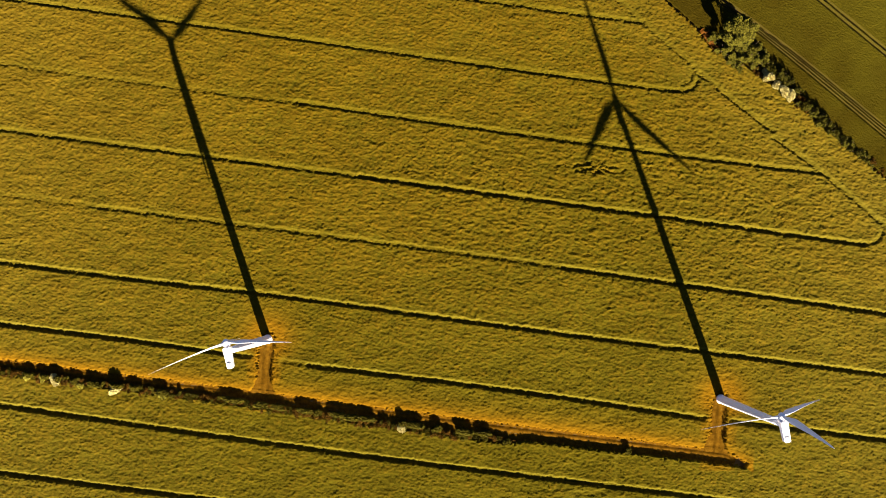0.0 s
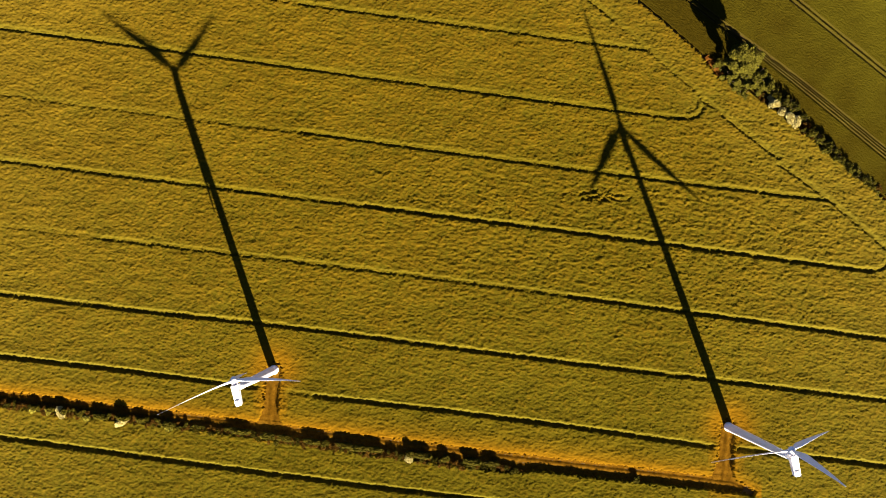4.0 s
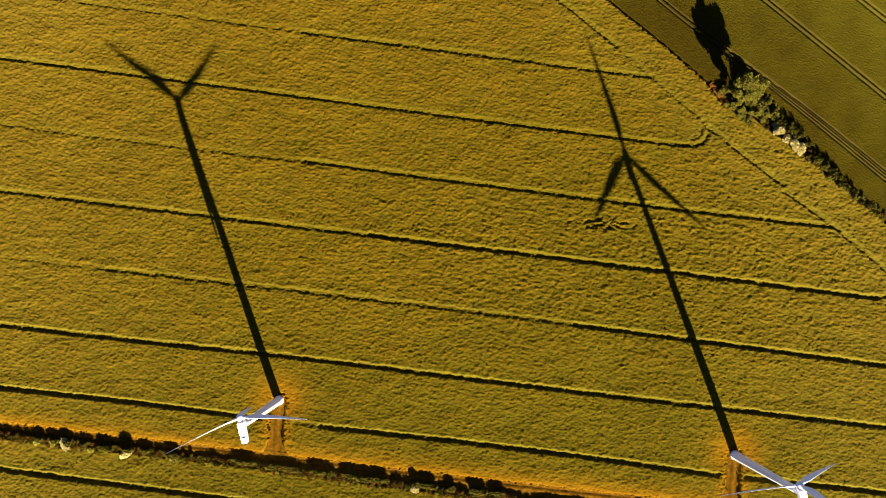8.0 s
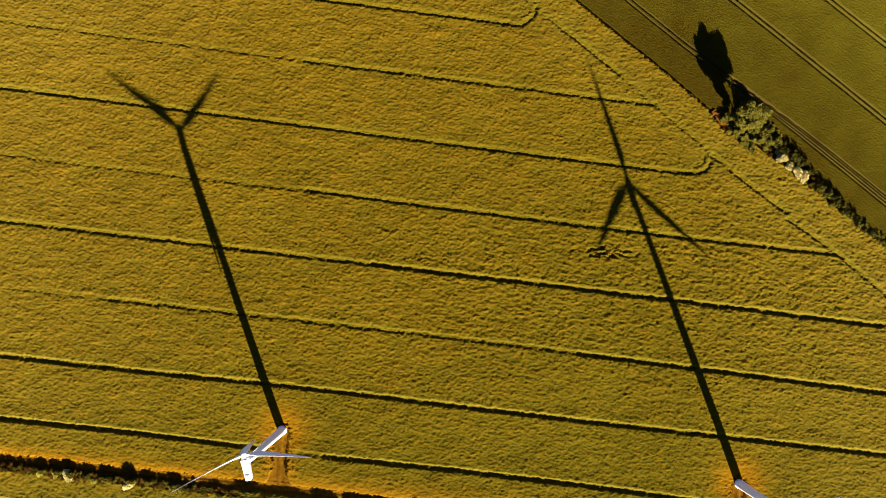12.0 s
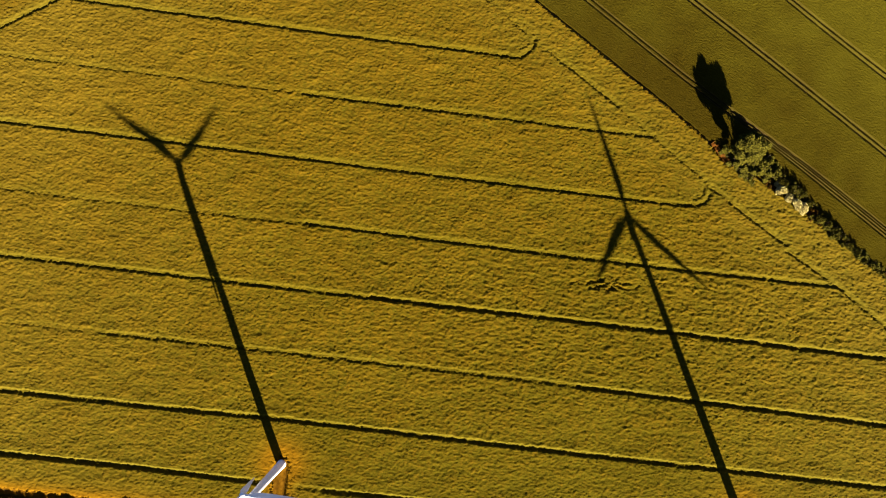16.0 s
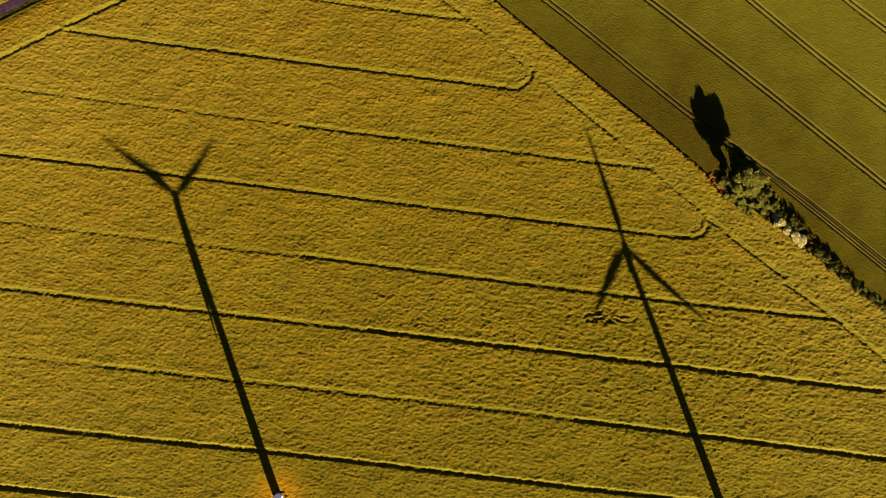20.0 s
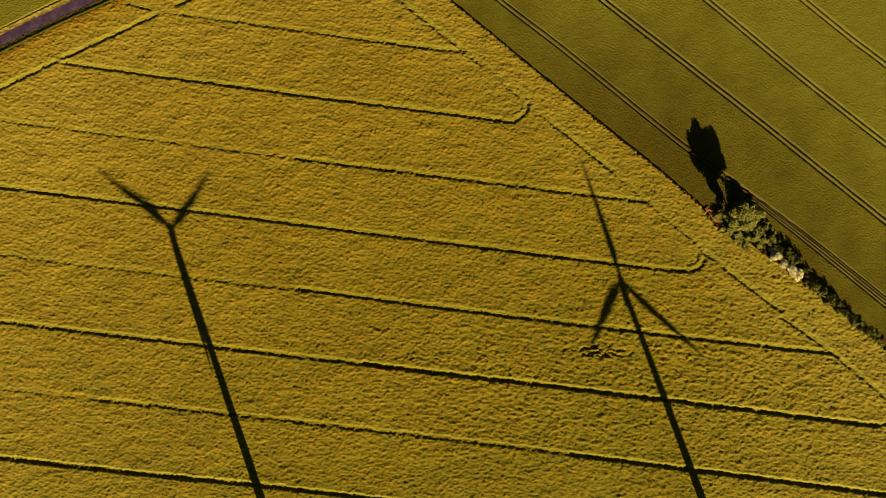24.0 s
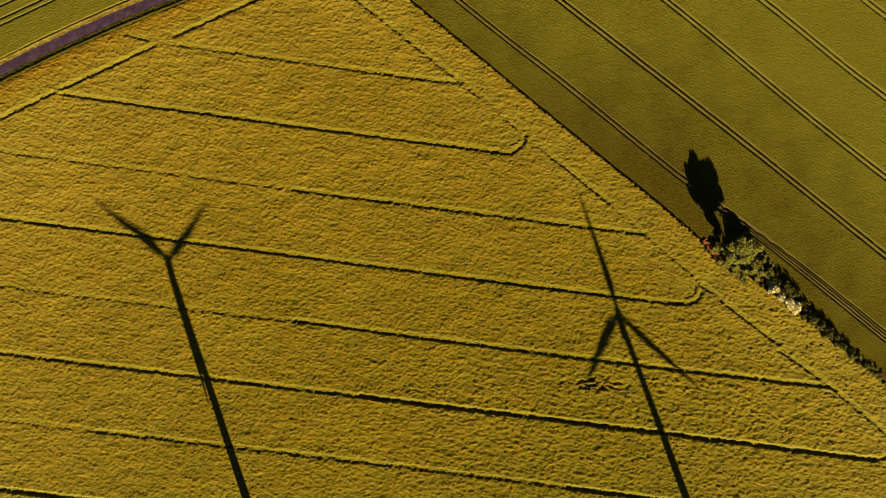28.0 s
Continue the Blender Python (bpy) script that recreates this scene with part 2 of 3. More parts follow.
EAST_EDGE = line_y([(-47.9, 215.5), (-13.9, 187.8), (34.0, 146.4), (76.8, 110.2), (96.8, 92.4), (124.7, 71.6), (156.0, 44.5), (183.0, 20.7)])
ROAD = [(-230.0, 127.0), (-178.7, 154.9), (-149.6, 169.5), (-125.9, 180.3), (-108.3, 187.5), (-77.6, 199.5), (0.0, 229.0)]
ROAD_Y = line_y(ROAD)
TRACK_NORTH = line_y([(-173.2, -24.7), (-119.8, -31.3), (-78.8, -36.1), (2.7, -46.3), (93.8, -56.9), (101.0, -57.8), (108.5, -62.2)])
TRACK_SOUTH = line_y([(-173.0, -28.1), (-119.6, -34.6), (-78.7, -39.7), (2.7, -50.9), (30.0, -54.4), (63.5, -58.2), (107.8, -63.2)])
TURBINES = [(-64.1, -18.9), (99.2, -39.4)]
SPURS = [curve_through([(-63.9, -19.5), (-64.9, -27.0), (-65.3, -38.5)]), curve_through([(99.0, -40.0), (98.3, -45.0), (96.9, -58.5)])]
TRACK_END = 108.0

# ---- ground ----
ground = new("ground", mesh_of("ground", [(-2500, -2500, 0), (2500, -2500, 0), (2500, 2500, 0), (-2500, 2500, 0)], [(0, 1, 2, 3)], LAND))
tagged(ground, "flat open farmland of dry soil and grass", "ground", kind="structure")

# ---- rape field, with its wheel tracks as trenches in the canopy ----
X, Y = grid(-188, 188, 0.40, -106, 212, 0.29, -7.4)
STEPS = (0.40, 0.29)
RELIEF = 0.36 * field_noise(X.shape, STEPS, 0.75, 1.0, 15) + 0.44 * field_noise(X.shape, STEPS, 1.0, 1.6, 1, 1.2) + 0.45 * field_noise(X.shape, STEPS, 1.6, 3.4, 2, 1.3) + 0.45 * field_noise(X.shape, STEPS, 4, 12, 9, 2.0)
RELIEF = np.where(RELIEF < 0, 0.7 * RELIEF, RELIEF)
BROAD, WOBBLE, BREAKS = field_noise(X.shape, STEPS, 12, 40, 3), field_noise(X.shape, STEPS, 0.9, 2.6, 4), field_noise(X.shape, STEPS, 3, 12, 5)
lodged = np.zeros(X.shape)
for cx, cy, rx, ry, much in ((12, 42, 45, 14, 1.0), (52, 44, 12, 3.5, 1.2), (110, 30, 35, 14, 1.0), (20, 14, 50, 10, 0.7), (85, 60, 25, 10, 0.7), (120, 5, 30, 10, 0.8), (27, 139, 5, 5, 1.3), (133, 28, 22, 7, 1.2), (105, 56, 14, 5, 0.9)):
    lodged = np.maximum(lodged, much * np.exp(-(((X - cx) / rx) ** 2 + ((Y - cy) / ry) ** 2)))
PATCHES = field_noise(X.shape, STEPS, 1.6, 9, 8)
STREAKS = field_noise(X.shape, STEPS, 1.4, 3.2, 6, 2.6)
height = 1.25 + 0.13 * RELIEF + 0.05 * BROAD
# where the crop has gone down it lies in low wavy ridges across the wind
ACROSS = Y * math.cos(radians(-7.4)) - X * math.sin(radians(-7.4))
ridge = np.maximum(0, np.sin(2 * math.pi * (ACROSS + 1.8 * BREAKS + 2.5 * BROAD) / 7.5)) ** 5
height += 0.17 * lodged * ridge * np.clip(0.5 + 0.55 * STREAKS + 0.3 * PATCHES, 0, 1.4)
FOLDS = field_noise(X.shape, STEPS, 2.2, 6.0, 13, 1.7)
fold = np.exp(-((FOLDS / 0.45) ** 2)) * np.clip(0.3 + 0.8 * PATCHES, 0, 1.3)
height += 0.17 * np.minimum(lodged, 1) * fold
TUMBLED = np.exp(-(((X - 65) / 95) ** 2) - ((Y - 28) / 34) ** 2)
height += (0.25 + TUMBLED) * np.clip(0.55 + 0.5 * BREAKS, 0.1, 1.6) * (0.085 * field_noise(X.shape, STEPS, 1.5, 3.6, 14, 1.6) + 0.05 * STREAKS)
rough, chance = np.zeros(X.shape), random.Random(5)
for k in range(70):
    cx, cy, rx, ry = chance.uniform(-60, 150), chance.triangular(-15, 80, 30), chance.uniform(3.0, 9), chance.uniform(0.8, 1.9)
    rough = np.maximum(rough, chance.uniform(0.5, 1.0) * np.exp(-(((X - cx) / rx) ** 2 + ((Y - cy + 0.13 * (X - cx)) / ry) ** 2)))
MOUNDS = field_noise(X.shape, STEPS, 1.5, 3.2, 16, 1.7)
# plants lean on one another, so that no lump falls away steeply on its lee side
for k in range(1, X.shape[1]):
    before = height[:, k - 1]
    height[:, k] = np.maximum(height[:, k], 0.64 * before + 0.36 * np.roll(before, -1) - 0.115)
CRUMBS = field_noise(X.shape, STEPS, 0.75, 1.2, 17)
height += 0.022 * CRUMBS
hollow = np.exp(-((((X - 53) / 5.4) ** 2 + ((Y - 44) / 2.5) ** 2) ** 2)) + 0.6 * np.exp(-(((X - 61) / 6) ** 2 + ((Y - 43) / 1.2) ** 2)) + 0.6 * np.exp(-(((X - 44) / 4) ** 2 + ((Y - 44.8) / 0.9) ** 2))
height += rough * (0.1 * np.maximum(-0.9, MOUNDS) + 0.06 * WOBBLE + 0.05)
height -= np.clip(hollow * (0.45 + 0.5 * MOUNDS + 0.3 * CRUMBS), 0, 0.8)
lit_rims, greens = np.zeros(X.shape), np.zeros(X.shape)
FIRST_ROWS = np.clip(0.65 + (30 - Y) / 130, 0.25, 1.0)  # the rims stand higher, and are painted brighter, towards the track


def wheel_track(points, strength=1.0, half=0.75, broken=0.0, steps=6):
    """Presses one tramline into the canopy: sheer on the sunward side, sloping on the other."""
    global height, lit_rims, greens
    wide, half, broken = min(1.0, half / 0.85), 0.53 * half, max(broken, 0.2)
    far, along = distance(X, Y, curve_through(points, steps))
    firm = strength * np.clip(1 + broken * (BREAKS - 0.6), 0, 1.0)
    trench = step(half * (0.5 + 0.5 * firm) - far + 0.12 * WOBBLE, 0.11) * np.clip(firm, 0, 1)
    out = np.maximum(0, far - half)
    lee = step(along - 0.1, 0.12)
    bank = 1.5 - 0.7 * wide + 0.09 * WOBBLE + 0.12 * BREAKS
    shoulder = (0.6 + 0.4 * FIRST_ROWS) * strength * lee * ((0.16 + 0.42 * wide**2) * step(bank - out, 0.1) + 0.05 * np.exp(-out / 1.7))
    crest = FIRST_ROWS * strength * (0.28 - 0.06 * wide) * lee * step(out - bank, 0.09) * np.exp(-np.maximum(0, out - bank) / 2.2)
    height = (height + crest) * (1 - shoulder) * (1 - 0.9 * trench * np.clip(0.9 + (0.25 + 0.5 * broken) * CRUMBS, 0.15, 1))
    # sunlit look of the down-sun bank, painted in as a pale edge
    lit_rims = np.maximum(lit_rims, strength * (0.35 + 0.65 * wide) * FIRST_ROWS**2 * lee * np.exp(-(((out - bank) / 0.32) ** 2)))
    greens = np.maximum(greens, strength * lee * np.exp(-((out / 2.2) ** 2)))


wheel_track([(-171.6, 106.8), (-81.3, 94.6), (-1.3, 83.5), (60.0, 75.2), (84.9, 71.9)], 1.0, 0.6)
wheel_track([(84.0, 72.0), (89.9, 73.0), (92.8, 77.4), (90.8, 80.8)], 0.9, 0.6)
wheel_track([(86.5, 74.5), (89.3, 76.0), (90.3, 79.0)], 0.6, 0.3)
wheel_track([(-185.0, 84.0), (-120.0, 75.2), (-50.0, 66.2)], 0.62, 0.38, 0.6)
wheel_track([(-55.0, 67.3), (0.0, 59.6), (43.5, 53.7), (90.0, 47.6), (135.9, 42.1)], 1.0, 0.6, 0.25)
wheel_track([(-185.0, 59.4), (-59.6, 43.5), (-30.0, 39.8)], 1.0, 0.6, 0.4)
wheel_track([(-31.0, 39.9), (43.4, 30.5), (151.7, 16.1)], 1.0, 0.85, 0.1)
wheel_track([(150.0, 16.2), (155.5, 17.0), (158.5, 20.5), (157.9, 25.0)], 0.8, 0.5)
wheel_track([(-185.0, 35.4), (-124.0, 28.0)], 0.4, 0.28, 0.5)
wheel_track([(-126.0, 28.2), (-59.2, 20.1), (0.0, 12.8), (43.3, 7.1)], 0.85, 0.5, 0.7)
wheel_track([(43.0, 7.1), (110.0, -2.0), (190.0, -13.2)], 1.0, 0.8, 0.15)
wheel_track([(-185.0, 10.9), (-110.2, 1.9), (-58.8, -3.7), (43.2, -16.7), (190.0, -34.4)], 1.0, 0.75, 0.15)
wheel_track([(-185.0, -11.5), (-119.7, -19.0), (-70.6, -25.4)], 1.0, 0.9)
wheel_track([(-58.0, -27.3), (-48.5, -28.5)], 0.7, 0.4, 0.7)
wheel_track([(-49.0, -28.4), (-0.6, -33.9), (45.0, -39.7), (92.6, -46.5)], 1.0, 0.85, 0.1)
wheel_track([(103.0, -47.5), (133.8, -50.9), (190.0, -57.4)], 1.0, 1.0)
wheel_track([(-185.0, -39.8), (-57.8, -56.7), (22.9, -66.3), (190.0, -85.3)], 1.0, 0.95, 0.1)
wheel_track([(-185.0, -64.0), (-101.9, -73.8), (43.0, -90.2), (190.0, -107.0)], 1.0, 0.9, 0.1)
wheel_track([(-185.0, 133.4), (-59.9, 115.7), (-50.0, 114.3)], 0.6, 0.35, 0.7)
wheel_track([(-55.0, 115.0), (-20.0, 110.1), (22.8, 104.2), (72.0, 97.5)], 1.0, 0.55, 0.5)
wheel_track([(-141.6, 151.8), (-60.0, 139.6), (19.0, 128.4)], 1.0, 0.6, 0.1)
wheel_track([(18.0, 128.5), (24.2, 127.9), (28.5, 131.0), (29.5, 134.6)], 0.9, 0.6)
wheel_track([(21.0, 131.2), (25.0, 131.4), (27.2, 133.4), (27.6, 136.0)], 0.6, 0.35, 0.5)
wheel_track([(29.5, 136.0), (27.5, 138.6), (23.6, 141.2)], 0.8, 0.35, 0.5)
wheel_track([(27.0, 134.5), (26.0, 137.0), (22.0, 140.4)], 0.7, 0.3, 0.6)
wheel_track([(23.6, 141.2), (10.0, 151.5)], 0.35, 0.25, 0.8)
wheel_track([(-104.0, 170.5), (-85.0, 166.0), (-70.0, 158.0)], 0.3, 0.25, 0.8)
wheel_track([(-98.1, 169.7), (-60.2, 163.9), (-20.0, 157.6)], 0.8, 0.45, 0.5)
wheel_track([(-22.0, 157.9), (5.8, 153.9)], 1.0, 0.55, 0.4)
wheel_track([(-118.9, 174.2), (-110.4, 171.8)], 0.9, 0.5)
wheel_track([(-200.0, 125.0), (-171.2, 139.6), (-145.2, 152.3)], 1.0, 0.55)
wheel_track([(-142.0, 153.8), (-123.3, 162.5), (-108.0, 169.7)], 1.0, 0.55)
wheel_track([(-100.0, 173.4), (-64.5, 189.3), (-18.0, 210.0)], 1.0, 0.6)
wheel_track([(-47.6, 199.7), (-30.7, 184.8), (5.0, 155.2)], 1.0, 0.55, 0.4)
wheel_track([(5.0, 155.2), (30.0, 134.2)], 0.6, 0.3, 0.6)
wheel_track([(32.0, 132.0), (39.0, 126.5)], 0.7, 0.35, 0.6)
wheel_track([(39.5, 125.6), (43.1, 123.0), (59.3, 109.2)], 1.0, 0.62, 0.15)
wheel_track([(60.0, 108.4), (74.0, 95.8), (91.0, 80.8)], 0.8, 0.35, 0.8)
wheel_track([(93.3, 78.3), (107.0, 66.8), (119.5, 57.2)], 1.0, 0.55, 0.3)
wheel_track([(120.0, 54.8), (132.6, 45.4), (139.0, 40.5)], 1.0, 0.55, 0.2)
wheel_track([(119.5, 57.2), (136.0, 44.6)], 0.4, 0.25, 0.5)
wheel_track([(137.0, 42.0), (158.0, 23.5), (190.0, -6.0)], 1.0, 0.5, 0.6)
wheel_track([(62.5, -60.5), (62.0, -68.0), (57.0, -72.5), (47.0, -73.5)], 0.5, 0.25, 0.4)

height = height + 0.16 * np.exp(-np.abs(Y - TRACK_SOUTH(X)) / 2) * (X > 20) * (X < TRACK_END)
ragged = 0.45 * WOBBLE
inside = (Y < EAST_EDGE(X) - 0.8 + 0.6 * ragged) & (Y < ROAD_Y(X) - 4.6 + ragged)
verge = np.where(X < 22, 2.1, np.where(X < 30, 2.1 - 0.24 * (X - 22), 0.2))
corridor = (Y < TRACK_NORTH(X) + 0.6 * ragged) & (Y > TRACK_SOUTH(X) - verge + 0.8 * ragged) & (X < TRACK_END + ragged)
bare = corridor.copy()
BANK = curve_through([(94.0, 95.6), (96.4, 92.6), (99.4, 88.4)])
bare |= distance(X, Y, BANK)[0] < 1.9 + 0.6 * ragged
edge_ripe = np.zeros(X.shape)
for (tx, ty), spur in zip(TURBINES, SPURS):
    far, _ = distance(X, Y, spur)
    bare |= far < 2.6 + 0.7 * ragged
    rise = Y - TRACK_NORTH(X)
    bare |= (rise > -1) & (rise < 4.5) & (np.abs(X - spur[-1][0]) < 2.5 + 0.4 * (4.5 - rise))
    bare |= np.hypot(X - tx, Y - ty) < 2.5 + 1.2 * ragged
    edge_ripe = np.maximum(edge_ripe, np.exp(-np.maximum(0, np.minimum(far - 3, np.hypot(X - tx, Y - ty) - 6)) / 4.5))
    height = height * (1 - 0.45 * np.exp(-((np.hypot(X - tx, Y - ty) / 8) ** 2))) + 0.12 * np.maximum(-1, WOBBLE) * np.exp(-np.maximum(0, far - 3) / 2)
above = Y - TRACK_NORTH(X)
edge_ripe = np.maximum(edge_ripe, np.where((above > -2) & (X < TRACK_END + 2), np.exp(-np.maximum(0, above - 1) / 3.2), 0))
height = height * np.where((above > -1) & (X < TRACK_END), 1 - 0.35 * np.exp(-np.maximum(0, above) / 1.6), 1)
edge_ripe = np.maximum(edge_ripe, 1.1 * np.exp(-np.maximum(0, ROAD_Y(X) - 7 - Y) / 9) * (0.55 + 0.45 * step(BREAKS + 0.2, 0.5)))
near_edge = (EAST_EDGE(X) - Y) * 0.77
edge_ripe = np.maximum(edge_ripe, 0.7 * np.exp(-np.maximum(0, near_edge - 0.5) / 3.5) * step(BREAKS + 0.2, 0.4) * step(120 - X, 10))
height = height * (1 - 0.65 * np.exp(-np.maximum(0, ROAD_Y(X) - 4.6 - Y) / 2.2))
general = 0.76 * np.clip(0.18 + 0.04 * BROAD + 0.09 * np.exp(-((X + 20) / 55) ** 2 - ((Y - 22) / 32) ** 2) + 0.0019 * (Y - 30) - 0.0004 * X + 0.0024 * np.maximum(0, X - 60) + 0.0012 * np.maximum(0, -X - 60) + 0.06 * RELIEF + 0.11 * PATCHES, 0, 0.6)
keep = inside & ~bare
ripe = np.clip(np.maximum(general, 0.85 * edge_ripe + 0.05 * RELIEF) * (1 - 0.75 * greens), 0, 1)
# paler towards both sides and north, plus the sunlit brightness painted on the rims
pale = np.clip(0.0011 * np.maximum(0, np.abs(X) - 60) + 0.0006 * np.maximum(0, X - 80) + 0.02 * PATCHES, 0, 0.3) + 0.3 * np.minimum(1, lit_rims) + 0.08 * step(Y - 0.5 * X - 200, 14) + 0.0006 * np.maximum(0, Y - 80) + 0.06 * step(20 - near_edge, 2.5)
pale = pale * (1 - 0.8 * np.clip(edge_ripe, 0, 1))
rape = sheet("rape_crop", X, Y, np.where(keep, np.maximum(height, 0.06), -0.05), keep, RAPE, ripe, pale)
tagged(rape, "dense yellow-green rape crop with dark pressed tramlines", "crop", kind="stuff")
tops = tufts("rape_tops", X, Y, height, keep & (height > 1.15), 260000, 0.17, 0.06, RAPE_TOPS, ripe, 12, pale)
tagged(tops, "loose yellow-green tops of the rape plants", "crop", kind="stuff")

# ---- cereal fields beyond the hedge and beyond the road ----
ANGLE = -39.6


def cereal_field(name, u, v, degrees, lines, mask, label, seed, count, pale=0.0):
    du, dv = 0.4, 0.17
    x, y = grid(*u, du, *v, dv, degrees)
    z = 0.8 + 0.03 * field_noise(x.shape, (du, dv), 0.9, 1.6, seed) + 0.02 * field_noise(x.shape, (du, dv), 3, 9, seed + 1)
    lit_flank = np.zeros(x.shape)
    for half, line in lines:
        far, lee = distance(x, y, curve_through(line, 3))
        # pinkish soil tone and sunlit look, painted along each rut's down-sun edge
        lit_flank = np.maximum(lit_flank, step(half + 0.2 - far, 0.04) * step(far - half, 0.04) * step(lee, 0.05))
        z = z * (1 - 1.02 * step(half - far, 0.03))
    green = np.clip(0.08 * field_noise(x.shape, (du, dv), 15, 60, seed + 2) + 0.13 + 0.006 * (y - EAST_EDGE(x) - 15) + 0.004 * (y - 100) + 0.007 * np.maximum(-30, x - 110) + 0.4 * np.exp(-((x - 45) / 48) ** 2 - ((y - 172) / 38) ** 2), 0, 1) * (1 - pale) + pale
    inner = mask(x, y)
    ears = tufts("cereal_ears", x, y, z, inner & (z > 0.7), count, 0.16, 0.05, EARS, green, seed + 3)
    tagged(ears, "fine upright ears of a cereal crop", "crop", kind="stuff")
    return tagged(sheet(name, x, y, np.where(inner, z, -0.05), inner, CEREAL, green, 0.16 * lit_flank), label, "crop", kind="stuff")


A = [[(-18.0, 204.6), (23.3, 170.0), (43.9, 153.3), (84.5, 118.8), (115.1, 94.2), (134.9, 77.6), (171.3, 46.4), (190.0, 30.4)]]
A += [[(-18.0, 206.8), (23.3, 172.0), (43.9, 155.5), (84.5, 120.9), (115.2, 97.1), (135.0, 81.3), (171.7, 50.2), (190.0, 34.4)]]
QUAD = [[(101.0, 106.4), (115.2, 95.2), (135.0, 79.0), (171.5, 47.7)], [(101.5, 107.0), (115.2, 96.2), (135.0, 80.3), (171.6, 49.0)]]
B = [[(15.9, 206.9), (49.1, 179.8), (65.1, 166.7), (105.8, 133.4), (145.6, 99.8), (185.1, 66.3)], [(18.0, 207.3), (49.1, 182.0), (65.1, 168.9), (105.8, 135.6), (145.6, 102.0), (185.1, 68.5)]]
C = [[(54.0, 207.4), (88.9, 178.8), (126.9, 145.4), (146.9, 128.3), (190.0, 92.6)], [(56.0, 208.2), (88.9, 181.0), (126.9, 147.6), (146.9, 130.5), (190.0, 94.8)]]
D = [[(93.5, 204.3), (124.6, 178.4), (148.3, 157.8), (160.3, 148.0), (190, 123.5)], [(95.0, 205.6), (124.6, 180.8), (148.3, 160.0), (160.3, 150.2), (190, 125.7)]]
D += [[(134.0, 202.1), (163.8, 176.9), (190, 155.0)], [(134.1, 204.6), (163.8, 179.2), (190, 157.3)]]
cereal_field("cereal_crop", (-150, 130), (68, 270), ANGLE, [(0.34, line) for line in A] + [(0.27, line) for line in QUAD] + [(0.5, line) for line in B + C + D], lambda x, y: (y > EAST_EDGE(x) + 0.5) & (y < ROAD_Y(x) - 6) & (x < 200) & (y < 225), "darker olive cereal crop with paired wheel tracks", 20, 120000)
W = [[(-190.0, 169.8), (-166.4, 180.9), (-140.0, 193.3)], [(-190.0, 167.2), (-166.4, 178.5), (-140.0, 190.9)], [(-190.0, 174.9), (-166.6, 185.9), (-140.0, 198.4)]]
cereal_field("cereal_crop", (-110, 10), (208, 262), 25.2, [(0.34, line) for line in W], lambda x, y: (y > ROAD_Y(x) + 4.7) & (x > -215), "pale green cereal crop beside the lane", 30, 15000, 1.0)


# ---- road, verges, track ----
def ribbon(name, line, offsets, mat, relief, seed, kind_label):
    """A strip along a line: offsets across it, to the line's left, with a height for each and random relief."""
    line = np.array(line, float)
    lengths = np.r_[0, np.cumsum(np.hypot(*np.diff(line, axis=0).T))]
    s = np.arange(0, lengths[-1], 0.5)
    px, py = np.interp(s, lengths, line[:, 0]), np.interp(s, lengths, line[:, 1])
    dx, dy = np.gradient(px), np.gradient(py)
    n = np.hypot(dx, dy)
    off, z = np.array(offsets, float).T
    x = px[:, None] - (dy / n)[:, None] * off
    y = py[:, None] + (dx / n)[:, None] * off
    bumps = field_noise(x.shape, (0.5, 0.4), 0.8, 3, seed) * relief
    level = z[None, :] + bumps * (z[None, :] > 0.015)
    return tagged(sheet(name, x, y, np.maximum(level, -0.02), np.ones(x.shape, bool), mat), *kind_label, kind="structure")


road_line = curve_through(ROAD, 8)
ribbon("road", road_line, [(-1.9, 0.02), (-1.0, 0.05), (0, 0.07), (1.0, 0.05), (1.9, 0.02)], ASPHALT, 0.004, 40, ("narrow purple-grey asphalt lane", "road"))
ribbon("verge", road_line, [(1.9, 0.02), (2.2, 0.06), (2.5, 0.1), (2.8, 0.14), (3.1, 0.25), (3.35, 0.45), (3.6, 0.5), (3.8, 0.12), (4.1, 0.05), (4.5, 0.03)], GRASS, 0.11, 41, ("dry grass verge beside the lane", "verge"))
ribbon("verge", road_line, [(-5.1, 0.3), (-4.7, 0.65), (-4.3, 0.75), (-3.9, 0.6), (-3.5, 0.35), (-3.1, 0.18), (-2.7, 0.22), (-2.3, 0.12), (-1.9, 0.02)], VERGE, 0.09, 42, ("dark rough grass verge beside the lane", "verge"))
track_x = np.arange(-200, TRACK_END - 1, 4.0)
track_line = [(x, TRACK_NORTH(x) - 2.0) for x in track_x]
ruts = [(-6.6, 0.03), (-5.4, 0.06), (-4.4, 0.05), (-3.4, 0.12), (-2.6, 0.14), (-2.0, 0.12), (-1.5, 0.06), (-1.15, 0.02), (-0.8, 0.02), (-0.5, 0.18), (0, 0.24), (0.5, 0.18), (0.8, 0.02), (1.15, 0.02), (1.5, 0.08), (2.0, 0.18), (2.6, 0.2)]
ribbon("farm_track", track_line, ruts, DIRT, 0.03, 43, ("rutted orange-brown dirt farm track", "track"))
for spur in SPURS:
    ribbon("access_spur", spur, [(1.15 * a, h + 0.04) for a, h in ruts[3:]], DIRT, 0.03, 44, ("short dirt spur leading to a turbine", "track"))
